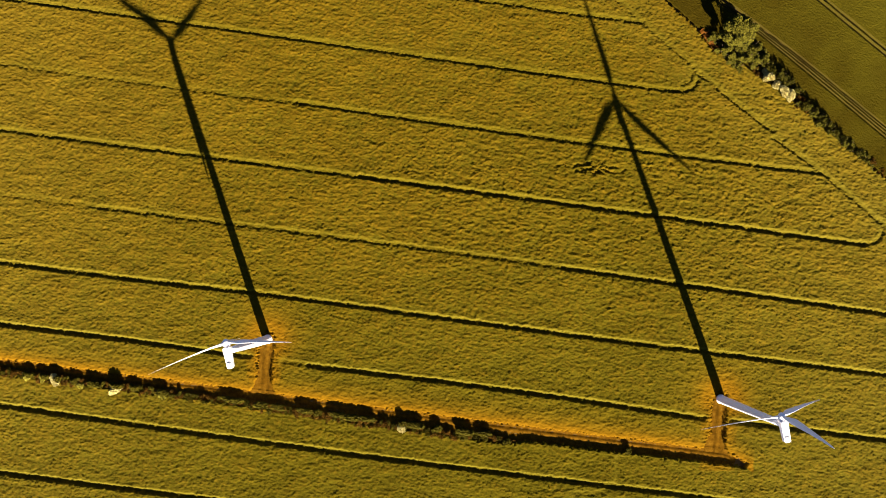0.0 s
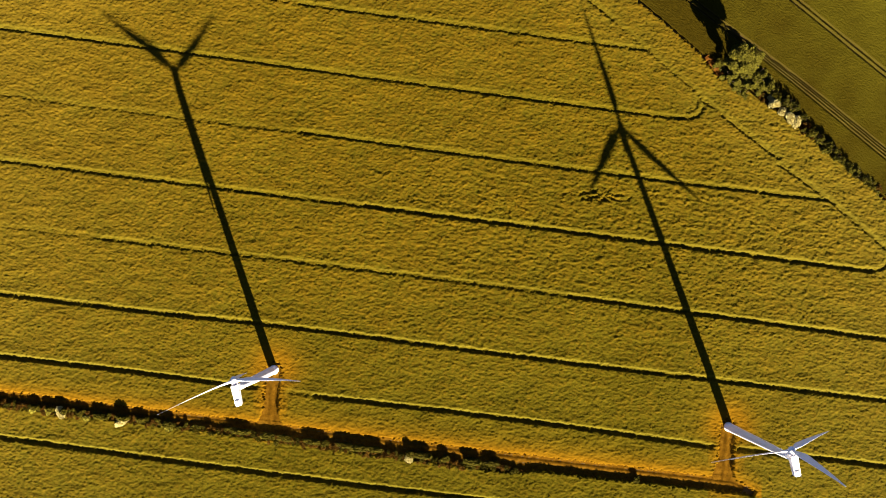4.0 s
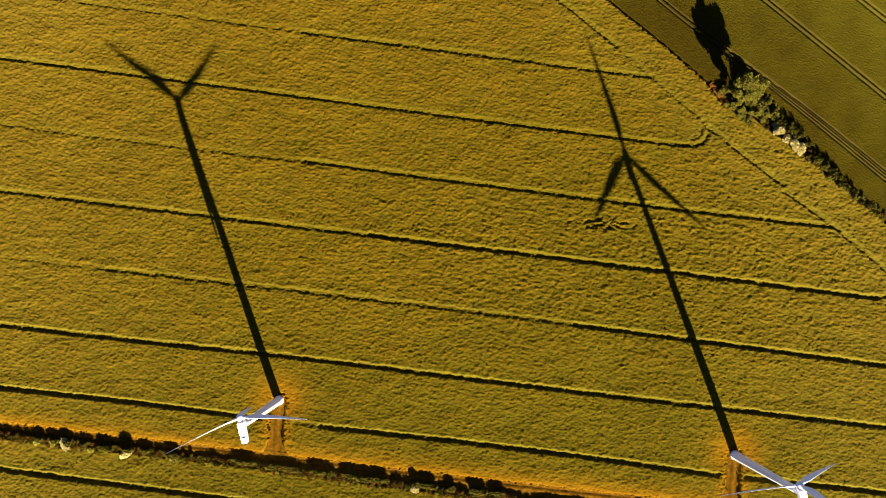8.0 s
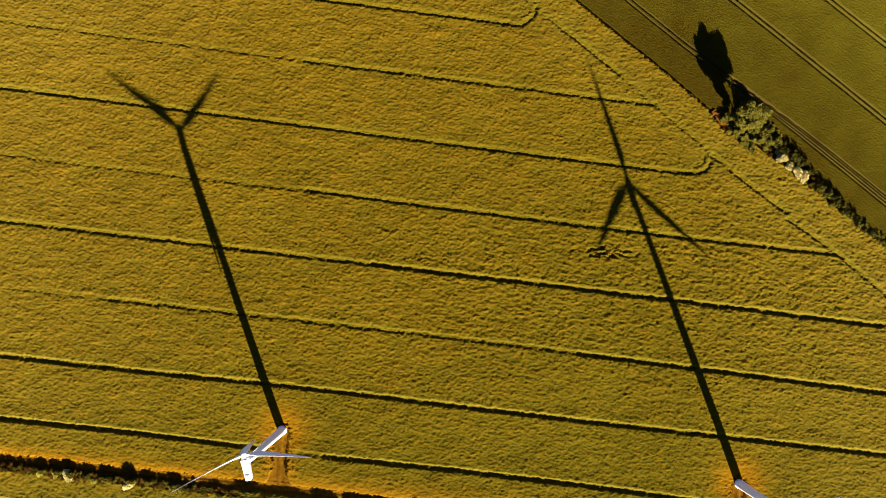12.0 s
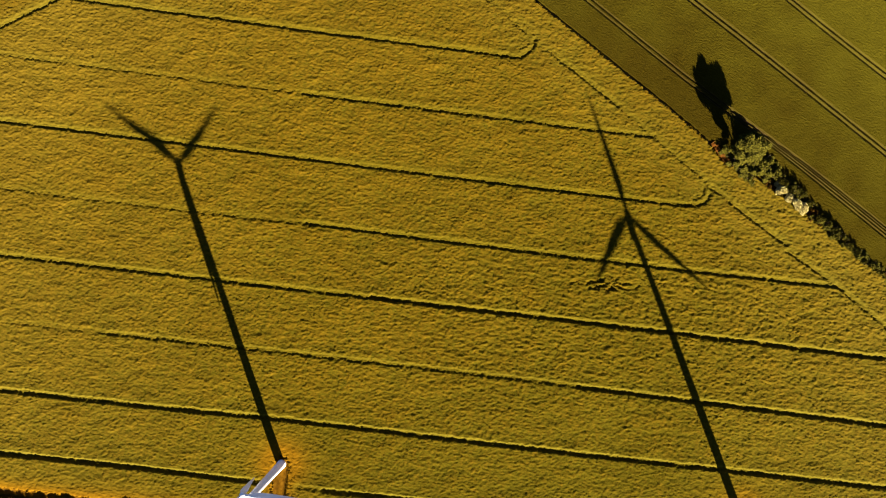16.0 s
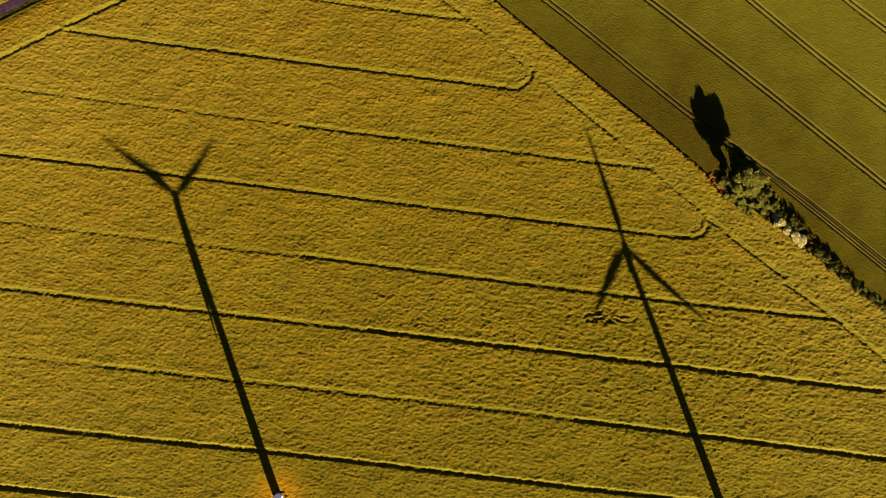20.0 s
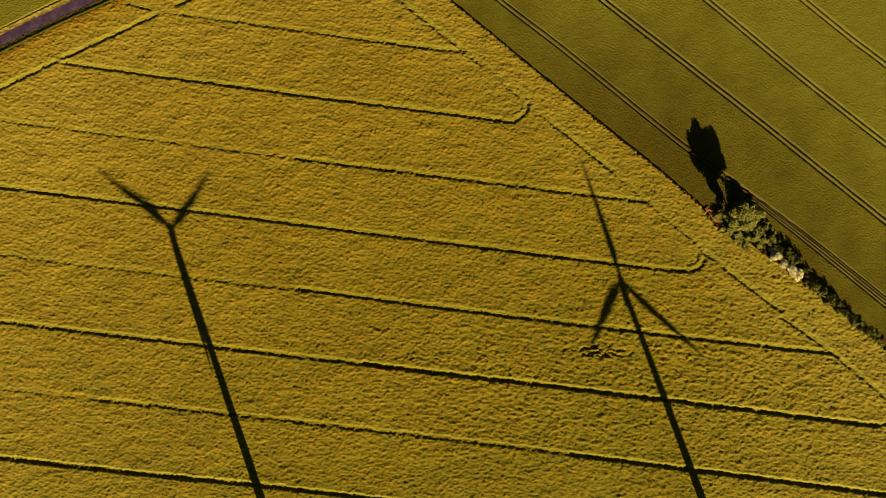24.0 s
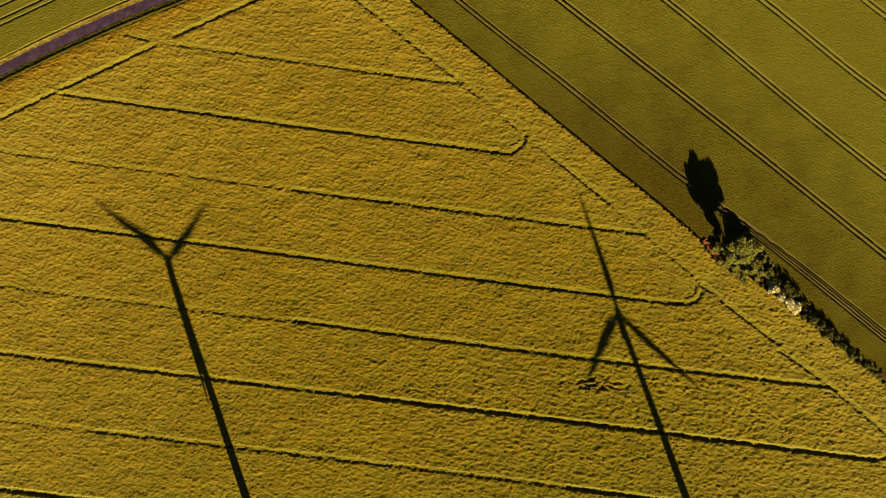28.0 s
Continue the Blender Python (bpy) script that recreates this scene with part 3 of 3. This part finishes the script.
for spur in SPURS:
    jx = float(spur[-1][0])
    corners = [(jx - 4.4, TRACK_NORTH(jx - 4.4) - 0.4, 0.05), (jx + 4.4, TRACK_NORTH(jx + 4.4) - 0.4, 0.05), (jx + 2.4, TRACK_NORTH(jx) + 5, 0.05), (jx - 2.0, TRACK_NORTH(jx) + 5, 0.05)]
    tagged(new("track_junction", mesh_of("track_junction", corners, [(0, 1, 2, 3)], DIRT)), "worn dirt where a spur joins the track", "track", kind="structure")
for tx, ty in TURBINES:
    ring = [(tx + 2.9 * math.cos(a), ty + 2.9 * math.sin(a), 0.03) for a in np.linspace(0, 2 * math.pi, 33)[:-1]]
    tagged(new("turbine_pad", mesh_of("turbine_pad", ring, [tuple(range(32))], DIRT)), "bare dirt pad round a turbine foot", "pad", kind="structure")


# ---- wind turbines ----
def lathe(profile, sides=40):
    bm = bmesh.new()
    rings = [[bm.verts.new((r * math.cos(2 * math.pi * k / sides), r * math.sin(2 * math.pi * k / sides), z)) for k in range(sides)] for r, z in profile]
    for a, b in zip(rings, rings[1:]):
        for k in range(sides):
            bm.faces.new((a[k], a[(k + 1) % sides], b[(k + 1) % sides], b[k])).smooth = True
    bm.faces.new(rings[-1])
    bm.faces.new(rings[0][::-1])
    return bm


def blade(length=22.9):
    """A blade along +z from the hub, twisted, with an aerofoil section that tapers to a thin tip, and bent back by the wind."""
    bm, rings = bmesh.new(), []
    for k in range(25):
        s = k / 24
        z = 0.6 + s * (length - 0.6)
        chord = 0.95 + 1.35 * min(1, max(0, (s - 0.03) / 0.15)) if s < 0.18 else 2.16 * max(0.0, 1 - (s - 0.18) / 0.82) ** 0.8 + 0.26
        thick = max(0.05, 0.45 - 0.42 * s) if s > 0.15 else 0.9 - 3.0 * s
        twist = radians(20 - 15 * s)
        ring = []
        for j in range(14):
            a = 2 * math.pi * j / 14
            u, v = chord * (0.5 * math.cos(a) + 0.18), 0.5 * thick * math.sin(a) * (1 - 0.45 * math.cos(a))
            ring.append(bm.verts.new((u * math.cos(twist) - v * math.sin(twist), u * math.sin(twist) + v * math.cos(twist) - 2.4 * s**1.4, z)))
        rings.append(ring)
    for a, b in zip(rings, rings[1:]):
        for j in range(14):
            bm.faces.new((a[j], a[(j + 1) % 14], b[(j + 1) % 14], b[j])).smooth = True
    bm.faces.new(rings[-1])
    bm.faces.new(rings[0][::-1])
    return bm


HUB, OVERHANG, YAW = 48.2, 2.2, 12.0
TILT = Matrix.Translation((0, 0, HUB)) @ Matrix.Rotation(radians(6.5), 4, "X") @ Matrix.Translation((0, 0, -HUB))


def wind_turbine(x, y, spin, tall, label):
    thing = new("wind_turbine")
    thing.matrix_world = pose(x, y, 0, 0, 0, YAW) @ Matrix.Diagonal((1, 1, tall, 1))
    tagged(thing, label, "wind turbine", "turbines in the rape field")
    part("tower", lathe([(1.68, 0.0), (1.68, 0.3), (1.55, 0.35), (1.5, 6), (1.36, 18), (1.2, 30), (1.02, 42), (0.98, HUB - 1.1)]), WHITE, thing)
    bm = bmesh.new()
    bmesh.ops.create_cube(bm, size=1.0, matrix=Matrix.LocRotScale((0, -2.0, HUB + 0.15), None, (2.15, 6.4, 2.5)))
    for v in bm.verts:
        if v.co.y < -2:
            v.co.x *= 0.86
            if v.co.z < HUB:
                v.co.z += 0.5
    bmesh.ops.bevel(bm, geom=bm.edges[:], offset=0.24, segments=3, affect="EDGES")
    bm.transform(TILT)
    nacelle = part("nacelle", bm, WHITE, thing)
    bm = bmesh.new()
    bmesh.ops.create_cube(bm, size=1.0, matrix=Matrix.LocRotScale((0, -3.9, HUB + 1.56), None, (1.3, 1.2, 0.16)))
    bmesh.ops.bevel(bm, geom=bm.edges[:], offset=0.05, segments=2, affect="EDGES")
    bm.transform(TILT)
    part("roof_hatch", bm, GREY, nacelle, "grey roof hatch")
    bm = bmesh.new()
    bmesh.ops.create_cone(bm, segments=8, radius1=0.05, radius2=0.04, depth=1.2, cap_ends=True, matrix=Matrix.Translation((0.3, -4.8, HUB + 1.9)))
    bm.transform(TILT)
    part("wind_sensor", bm, GREY, nacelle, "thin sensor mast")
    bm = lathe([(1.0, -0.9), (1.1, -0.4), (1.1, 0.3), (0.95, 0.8), (0.6, 1.2), (0.2, 1.4)], 28)
    bm.transform(TILT @ Matrix.Translation((0, OVERHANG, HUB)) @ Matrix.Rotation(radians(-90), 4, "X"))
    hub = part("hub", bm, WHITE, thing)
    for k in range(3):
        bm = blade()
        bm.transform(TILT @ Matrix.Translation((0, OVERHANG + 0.1, HUB)) @ Matrix.Rotation(radians(spin + 120 * k), 4, "Y"))
        part("blade", bm, WHITE, hub)
    return thing


wind_turbine(*TURBINES[0], 66.0, 1.0, "white three-bladed wind turbine near the hedge")
wind_turbine(*TURBINES[1], 5.9, 0.997, "white three-bladed wind turbine at the track end")


# ---- hedges, bushes, trees ----
def leaf_mesh(name, blobs, count, size, mat, seed, top_only=False):
    """Many small bent leaf clumps spread over a set of lumps (x, y, z, rx, ry, rz)."""
    rng = np.random.default_rng(seed)
    lumps = np.array(blobs, float)
    weights = lumps[:, 3] * lumps[:, 4] + lumps[:, 4] * lumps[:, 5] + lumps[:, 3] * lumps[:, 5]
    chosen = lumps[rng.choice(len(lumps), count, p=weights / weights.sum())]

    def unit(v):
        return v / np.linalg.norm(v, axis=1)[:, None]

    d = unit(rng.standard_normal((count, 3)))
    if top_only:
        d[:, 2] = np.abs(d[:, 2]) * 0.9 + 0.1
    c = chosen[:, :3] + chosen[:, 3:] * d * rng.uniform(0.55, 1.08, count)[:, None] ** 0.6
    c[:, 2] = np.maximum(0.08, c[:, 2])
    # leaves turn their faces to the light
    facing = unit(0.55 * rng.standard_normal((count, 3)) + (0.1, -0.35, 1.0))
    a = unit(np.cross(facing, rng.standard_normal((count, 3))))
    b = np.cross(a, facing)
    fold = facing * rng.uniform(0.1, 0.35, count)[:, None]
    s = size * rng.uniform(0.55, 1.3, count)[:, None]
    verts = np.stack([c - a * s, c + (b * 0.55 + fold) * s, c + a * s, c + (-b * 0.55 + fold) * s], 1).reshape(-1, 3)
    base = 4 * np.arange(count)[:, None]
    faces = np.concatenate([base + (0, 1, 2), base + (0, 2, 3)], 1).reshape(-1, 3)
    return mesh_of(name, verts.tolist(), faces.tolist(), mat)


def tube(bm, a, b, ra, rb, sides=7):
    a, b = Vector(a), Vector(b)
    turn = (b - a).to_track_quat("Z", "Y").to_matrix()
    rings = [[bm.verts.new(p + turn @ Vector((r * math.cos(2 * math.pi * k / sides), r * math.sin(2 * math.pi * k / sides), 0))) for k in range(sides)] for p, r in ((a, ra), (b, rb))]
    for k in range(sides):
        bm.faces.new((rings[0][k], rings[0][(k + 1) % sides], rings[1][(k + 1) % sides], rings[1][k])).smooth = True
    bm.faces.new(rings[1])
    bm.faces.new(rings[0][::-1])


def stems_mesh(seed, height_of=1.0, spread=0.35, count=5):
    rng, bm = random.Random(seed), bmesh.new()
    for k in range(count):
        a = 2 * math.pi * k / count + rng.uniform(-0.4, 0.4)
        tube(bm, (0.06 * math.cos(a), 0.06 * math.sin(a), -0.02), (spread * math.cos(a), spread * math.sin(a), height_of * rng.uniform(0.6, 0.85)), 0.035, 0.012, 5)
    me = bpy.data.meshes.new("stems")
    bm.to_mesh(me)
    bm.free()
    me.materials.append(BARK)
    return me


# bush forms one metre wide and high, scaled where they stand
FORMS = []
for k in range(6):
    rng = np.random.default_rng(50 + k)
    lumps = [(0, 0, 0.45, 0.36, 0.36, 0.44)] + [(*rng.uniform(-0.26, 0.26, 2), rng.uniform(0.35, 0.72), *rng.uniform(0.17, 0.27, 3)) for _ in range(6)]
    FORMS.append((lumps, stems_mesh(k), {m.name: leaf_mesh("crown", lumps, many, size, m, 60 + k) for m, many, size in ((LEAF, 700, 0.1), (PALE_LEAF, 700, 0.1), (DRY, 700, 0.1), (TREE_LEAF, 1500, 0.066))}, leaf_mesh("blossom", [(a, b, c + 0.07, *r) for a, b, c, *r in lumps], 1500, 0.11, BLOSSOM, 80 + k, True)))


# looser forms: many small sprays of leaves with gaps between them
SPRAYS = []
for k in range(5):
    rng = np.random.default_rng(150 + k)
    reach, way = 0.44 * np.sqrt(rng.uniform(0.02, 1, 17)), rng.uniform(0, 2 * math.pi, 17)
    lumps = [(0, 0, 0.35, 0.22, 0.22, 0.32)] + [(r * math.cos(a), r * math.sin(a), rng.uniform(0.45, 0.95) - 0.5 * r, *rng.uniform(0.07, 0.14, 3)) for r, a in zip(reach, way)]
    SPRAYS.append((lumps, stems_mesh(20 + k), {m.name: leaf_mesh("crown", lumps, 2600, 0.046, m, 160 + k) for m in (TREE_LEAF, DRY, LEAF)}))


def bush(kind_of, x, y, wide, deep, high, label, group, mat=LEAF, flowers=False, turn=None, loose=False):
    form = random.choice(SPRAYS if loose else FORMS)
    thing = new(kind_of)
    thing.matrix_world = pose(x, y, 0, 0, 0, random.uniform(0, 360) if turn is None else turn) @ Matrix.Diagonal((wide, deep, high, 1))
    tagged(thing, label, "bush", group)
    part("stems", form[1], None, thing)
    part("crown", form[2][mat.name], None, thing)
    if flowers:
        part("blossom", form[3], None, thing, "cream blossom")
    return thing


TRACK_HEDGE = "hedge along the farm track"
# x, y, width and height of the tall bushes
for x, y, wide, high in [(-148.6, -33.6, 3.0, 2.7), (-143.2, -34.2, 3.6, 2.5), (-138.4, -34.6, 3.2, 3.4), (-132.3, -35.4, 1.6, 2.5), (-124.6, -36.4, 5.6, 2.7), (-116.8, -37.2, 4.6, 4.0), (-110.8, -38.0, 3.2, 2.6), (-100.9, -39.1, 4.8, 2.8), (-75.2, -42.1, 7.6, 2.7), (-65.0, -43.5, 7.0, 1.8), (-58.9, -44.3, 7.0, 1.8)]:
    bush("hawthorn_bush", x - 0.6, y + 1.3, wide * 1.18, 3.0, high * 1.1, "tall dark green hawthorn bush in a field hedge", TRACK_HEDGE, turn=-7)
for x, y, wide, high in [(-49.4, -45.5, 6.0, 2.9), (-45.0, -46.0, 1.8, 2.6), (-37.5, -46.9, 6.5, 2.9), (-32.5, -47.6, 6.5, 2.9), (-27.4, -48.2, 6.5, 3.0), (-14.5, -49.6, 2.6, 3.7), (-9.7, -50.2, 6.8, 3.0), (-1.8, -51.2, 3.2, 2.7), (8.0, -52.4, 6.8, 2.8), (14.7, -53.3, 5.2, 2.8), (66.2, -58.9, 2.4, 2.0)]:
    bush("hawthorn_bush", x - 0.6, y + 1.3, wide * 1.18, 3.0, high * 1.1, "tall dark green hawthorn bush in a field hedge", TRACK_HEDGE, turn=-7)
for x, y, wide, high in [(-139.8, -33.8, 5.0, 2.9), (-118.2, -37.3, 5.0, 2.9), (-15.4, -50.3, 3.6, 2.3)]:
    bush("flowering_bush", x, y, wide, 3.4, high, "cream-flowering hawthorn bush in a field hedge", TRACK_HEDGE, flowers=True)
for x, y, wide, high in [(-149.8, -32.6, 4.2, 2.1), (-144.4, -33.4, 3.8, 2.2), (-131.0, -36.0, 3.4, 2.0), (-101.4, -39.8, 4.0, 2.1)]:
    bush("elder_bush", x, y, wide, 2.8, high, "pale yellow-green elder bush in a field hedge", TRACK_HEDGE, PALE_LEAF)
for row, (near, low, high) in enumerate(((-0.9, 1.1, 1.65), (-2.2, 1.0, 1.6))):
    for k in range(155 - 14 * row):
        x = -176 + 1.3 * k + random.uniform(-0.5, 0.5)
        y = TRACK_SOUTH(x) + near + random.uniform(-0.8, 0.6)
        dry = random.random() < (0.65 if x < -40 else 0.45)
        bush("bramble_bush", x, y, random.uniform(1.8, 3.0), random.uniform(1.4, 2.4), random.uniform(low, high) + ((0.42 if x < -134 or x > -72 else 0.2) if x < 24 else -0.05), "low brown bramble bush in a field hedge" if dry else "low green bramble bush in a field hedge", TRACK_HEDGE, DRY if dry else LEAF)

FIELD_HEDGE = "overgrown hedge between two fields"
for x, y, wide, deep, high in [(98.0, 91.5, 4.6, 4.2, 3.0), (102.5, 87.5, 7.0, 6.0, 4.0), (106.5, 89.5, 8.0, 7.0, 4.8), (111.5, 88.0, 7.5, 6.5, 5.2), (108.0, 85.0, 7.0, 6.5, 4.6), (113.0, 83.5, 6.5, 6.0, 4.6), (105.0, 93.0, 5.5, 5.0, 3.8), (109.0, 91.5, 6.5, 5.5, 5.6), (103.5, 84.5, 5.0, 4.5, 3.0), (107.0, 81.5, 5.0, 4.0, 2.6), (116.0, 85.5, 4.6, 4.2, 3.2)]:
    bush("elder_bush", x, y, wide * 1.12, deep * 1.12, high, "tall loose grey-green elder bush in a field hedge", FIELD_HEDGE, TREE_LEAF, loose=True)
for x, y, wide, high in [(117.4, 77.4, 5.0, 4.2), (116.6, 79.6, 3.0, 3.0), (120.6, 74.6, 3.6, 3.4), (123.2, 72.2, 4.6, 4.2), (125.6, 70.6, 4.6, 4.0)]:
    bush("flowering_bush", x, y, wide, 3.6, high, "cream-flowering hawthorn bush in a field hedge", FIELD_HEDGE, flowers=True)
for x, y, wide, high in [(113.5, 80.0, 4.0, 3.0), (115.2, 78.2, 3.4, 2.6), (129.0, 68.6, 4.4, 4.6), (131.5, 66.0, 4.2, 3.6), (128.0, 66.8, 3.4, 2.4), (155.5, 46.5, 3.6, 1.7), (159.5, 43.2, 3.2, 1.4), (164.0, 39.0, 3.0, 1.2)]:
    bush("bramble_bush", x, y, wide, wide * 0.8, high, "dry red-brown bramble bush in a field hedge", FIELD_HEDGE, DRY, loose=True)
for k in range(52):
    x = 117 + 0.74 * k + random.uniform(-0.9, 0.9)
    y = EAST_EDGE(x) + random.triangular(-2.6, 2.4, 0.3) + (4.2 if x < 128 else 0)
    big = max(1.3, (5.2 - 0.05 * (x - 117) - 0.25 * max(0, x - 146)) * random.uniform(0.55, 1.2))
    wide = random.uniform(2.0, 4.8)
    bush("hawthorn_bush", x, y, wide, wide * random.uniform(0.7, 1.0), big, "loose green hawthorn bush in an overgrown field hedge", FIELD_HEDGE, LEAF if k % 4 == 1 else TREE_LEAF, loose=k % 5 > 0)
ribbon("earth_bank", BANK, [(-1.6, 0.02), (-1.1, 0.5), (-0.7, 0.9), (-0.2, 1.2), (0.2, 1.1), (0.7, 0.8), (1.1, 0.4), (1.5, 0.02)], SOIL, 0.35, 45, ("bare red-brown earth bank under the tree", "bank"))
bank_x = np.arange(152.0, 180.0, 0.6)
ribbon("earth_bank", [(x, EAST_EDGE(x) + 0.3) for x in bank_x], [(-0.8, 0.02), (-0.4, 0.3), (0, 0.5), (0.4, 0.3), (0.8, 0.02)], SOIL, 0.1, 46, ("low dry red-brown bank along the field edge", "bank"))


def tree(x, y, high, radius, leaves, seed, label):
    thing = new("tree")
    thing.matrix_world = pose(x, y, 0)
    tagged(thing, label, "tree", FIELD_HEDGE)
    rng, bm, blobs = random.Random(seed), bmesh.new(), []
    points = [Vector((0.25 * math.sin(1.3 * k), 0.2 * math.cos(1.7 * k) - 0.2, high * 0.9 * k / 6 - 0.1)) for k in range(7)]
    for k in range(6):
        tube(bm, points[k], points[k + 1], 0.0215 * high * (1 - k / 7), 0.0215 * high * (1 - (k + 1) / 7), 9)
    part("trunk", bm, BARK, thing)
    for k in range(24):
        h = high * rng.uniform(0.52, 0.86)
        a = 2.4 * k + rng.uniform(-0.4, 0.4)
        reach = radius * rng.uniform(0.45, 0.95) * (0.8 if h < 0.58 * high else 1.0)
        tip = Vector((reach * math.cos(a), reach * math.sin(a), h + rng.uniform(0.4, 1.4)))
        bm = bmesh.new()
        tube(bm, (0, 0, h - 0.8), tip * 0.55 + Vector((0, 0, h * 0.45 - 0.2)), 0.12, 0.08, 6)
        tube(bm, tip * 0.55 + Vector((0, 0, h * 0.45 - 0.2)), tip, 0.08, 0.03, 6)
        part("limb", bm, BARK, thing)
        blobs.append((*tip, *[radius * rng.uniform(0.22, 0.38) for _ in range(3)]))
    blobs += [(radius * rng.uniform(-0.26, 0.26), radius * rng.uniform(-0.26, 0.26), high * z, 0.46 * radius, 0.46 * radius, 0.3 * radius) for z in (0.58, 0.66, 0.74, 0.82, 0.87)]
    blobs += [(rng.uniform(-1, 1), rng.uniform(-1, 1), high * z, 0.9, 0.9, 0.9) for z in (0.34, 0.45)]
    part("crown", leaf_mesh("crown", blobs, leaves, 0.33, TREE_LEAF, 84 + seed), TREE_LEAF, thing, "loose grey-green leaves")


tree(102.8, 91.2, 16.2, 5.4, 13000, 7, "tall narrow grey-green tree in a field hedge")
tree(100.4, 92.2, 8.4, 1.8, 2600, 8, "small slender grey-green tree in a field hedge")
tree(107.6, 90.4, 6.4, 2.8, 3400, 9, "small rounded grey-green tree in a field hedge")
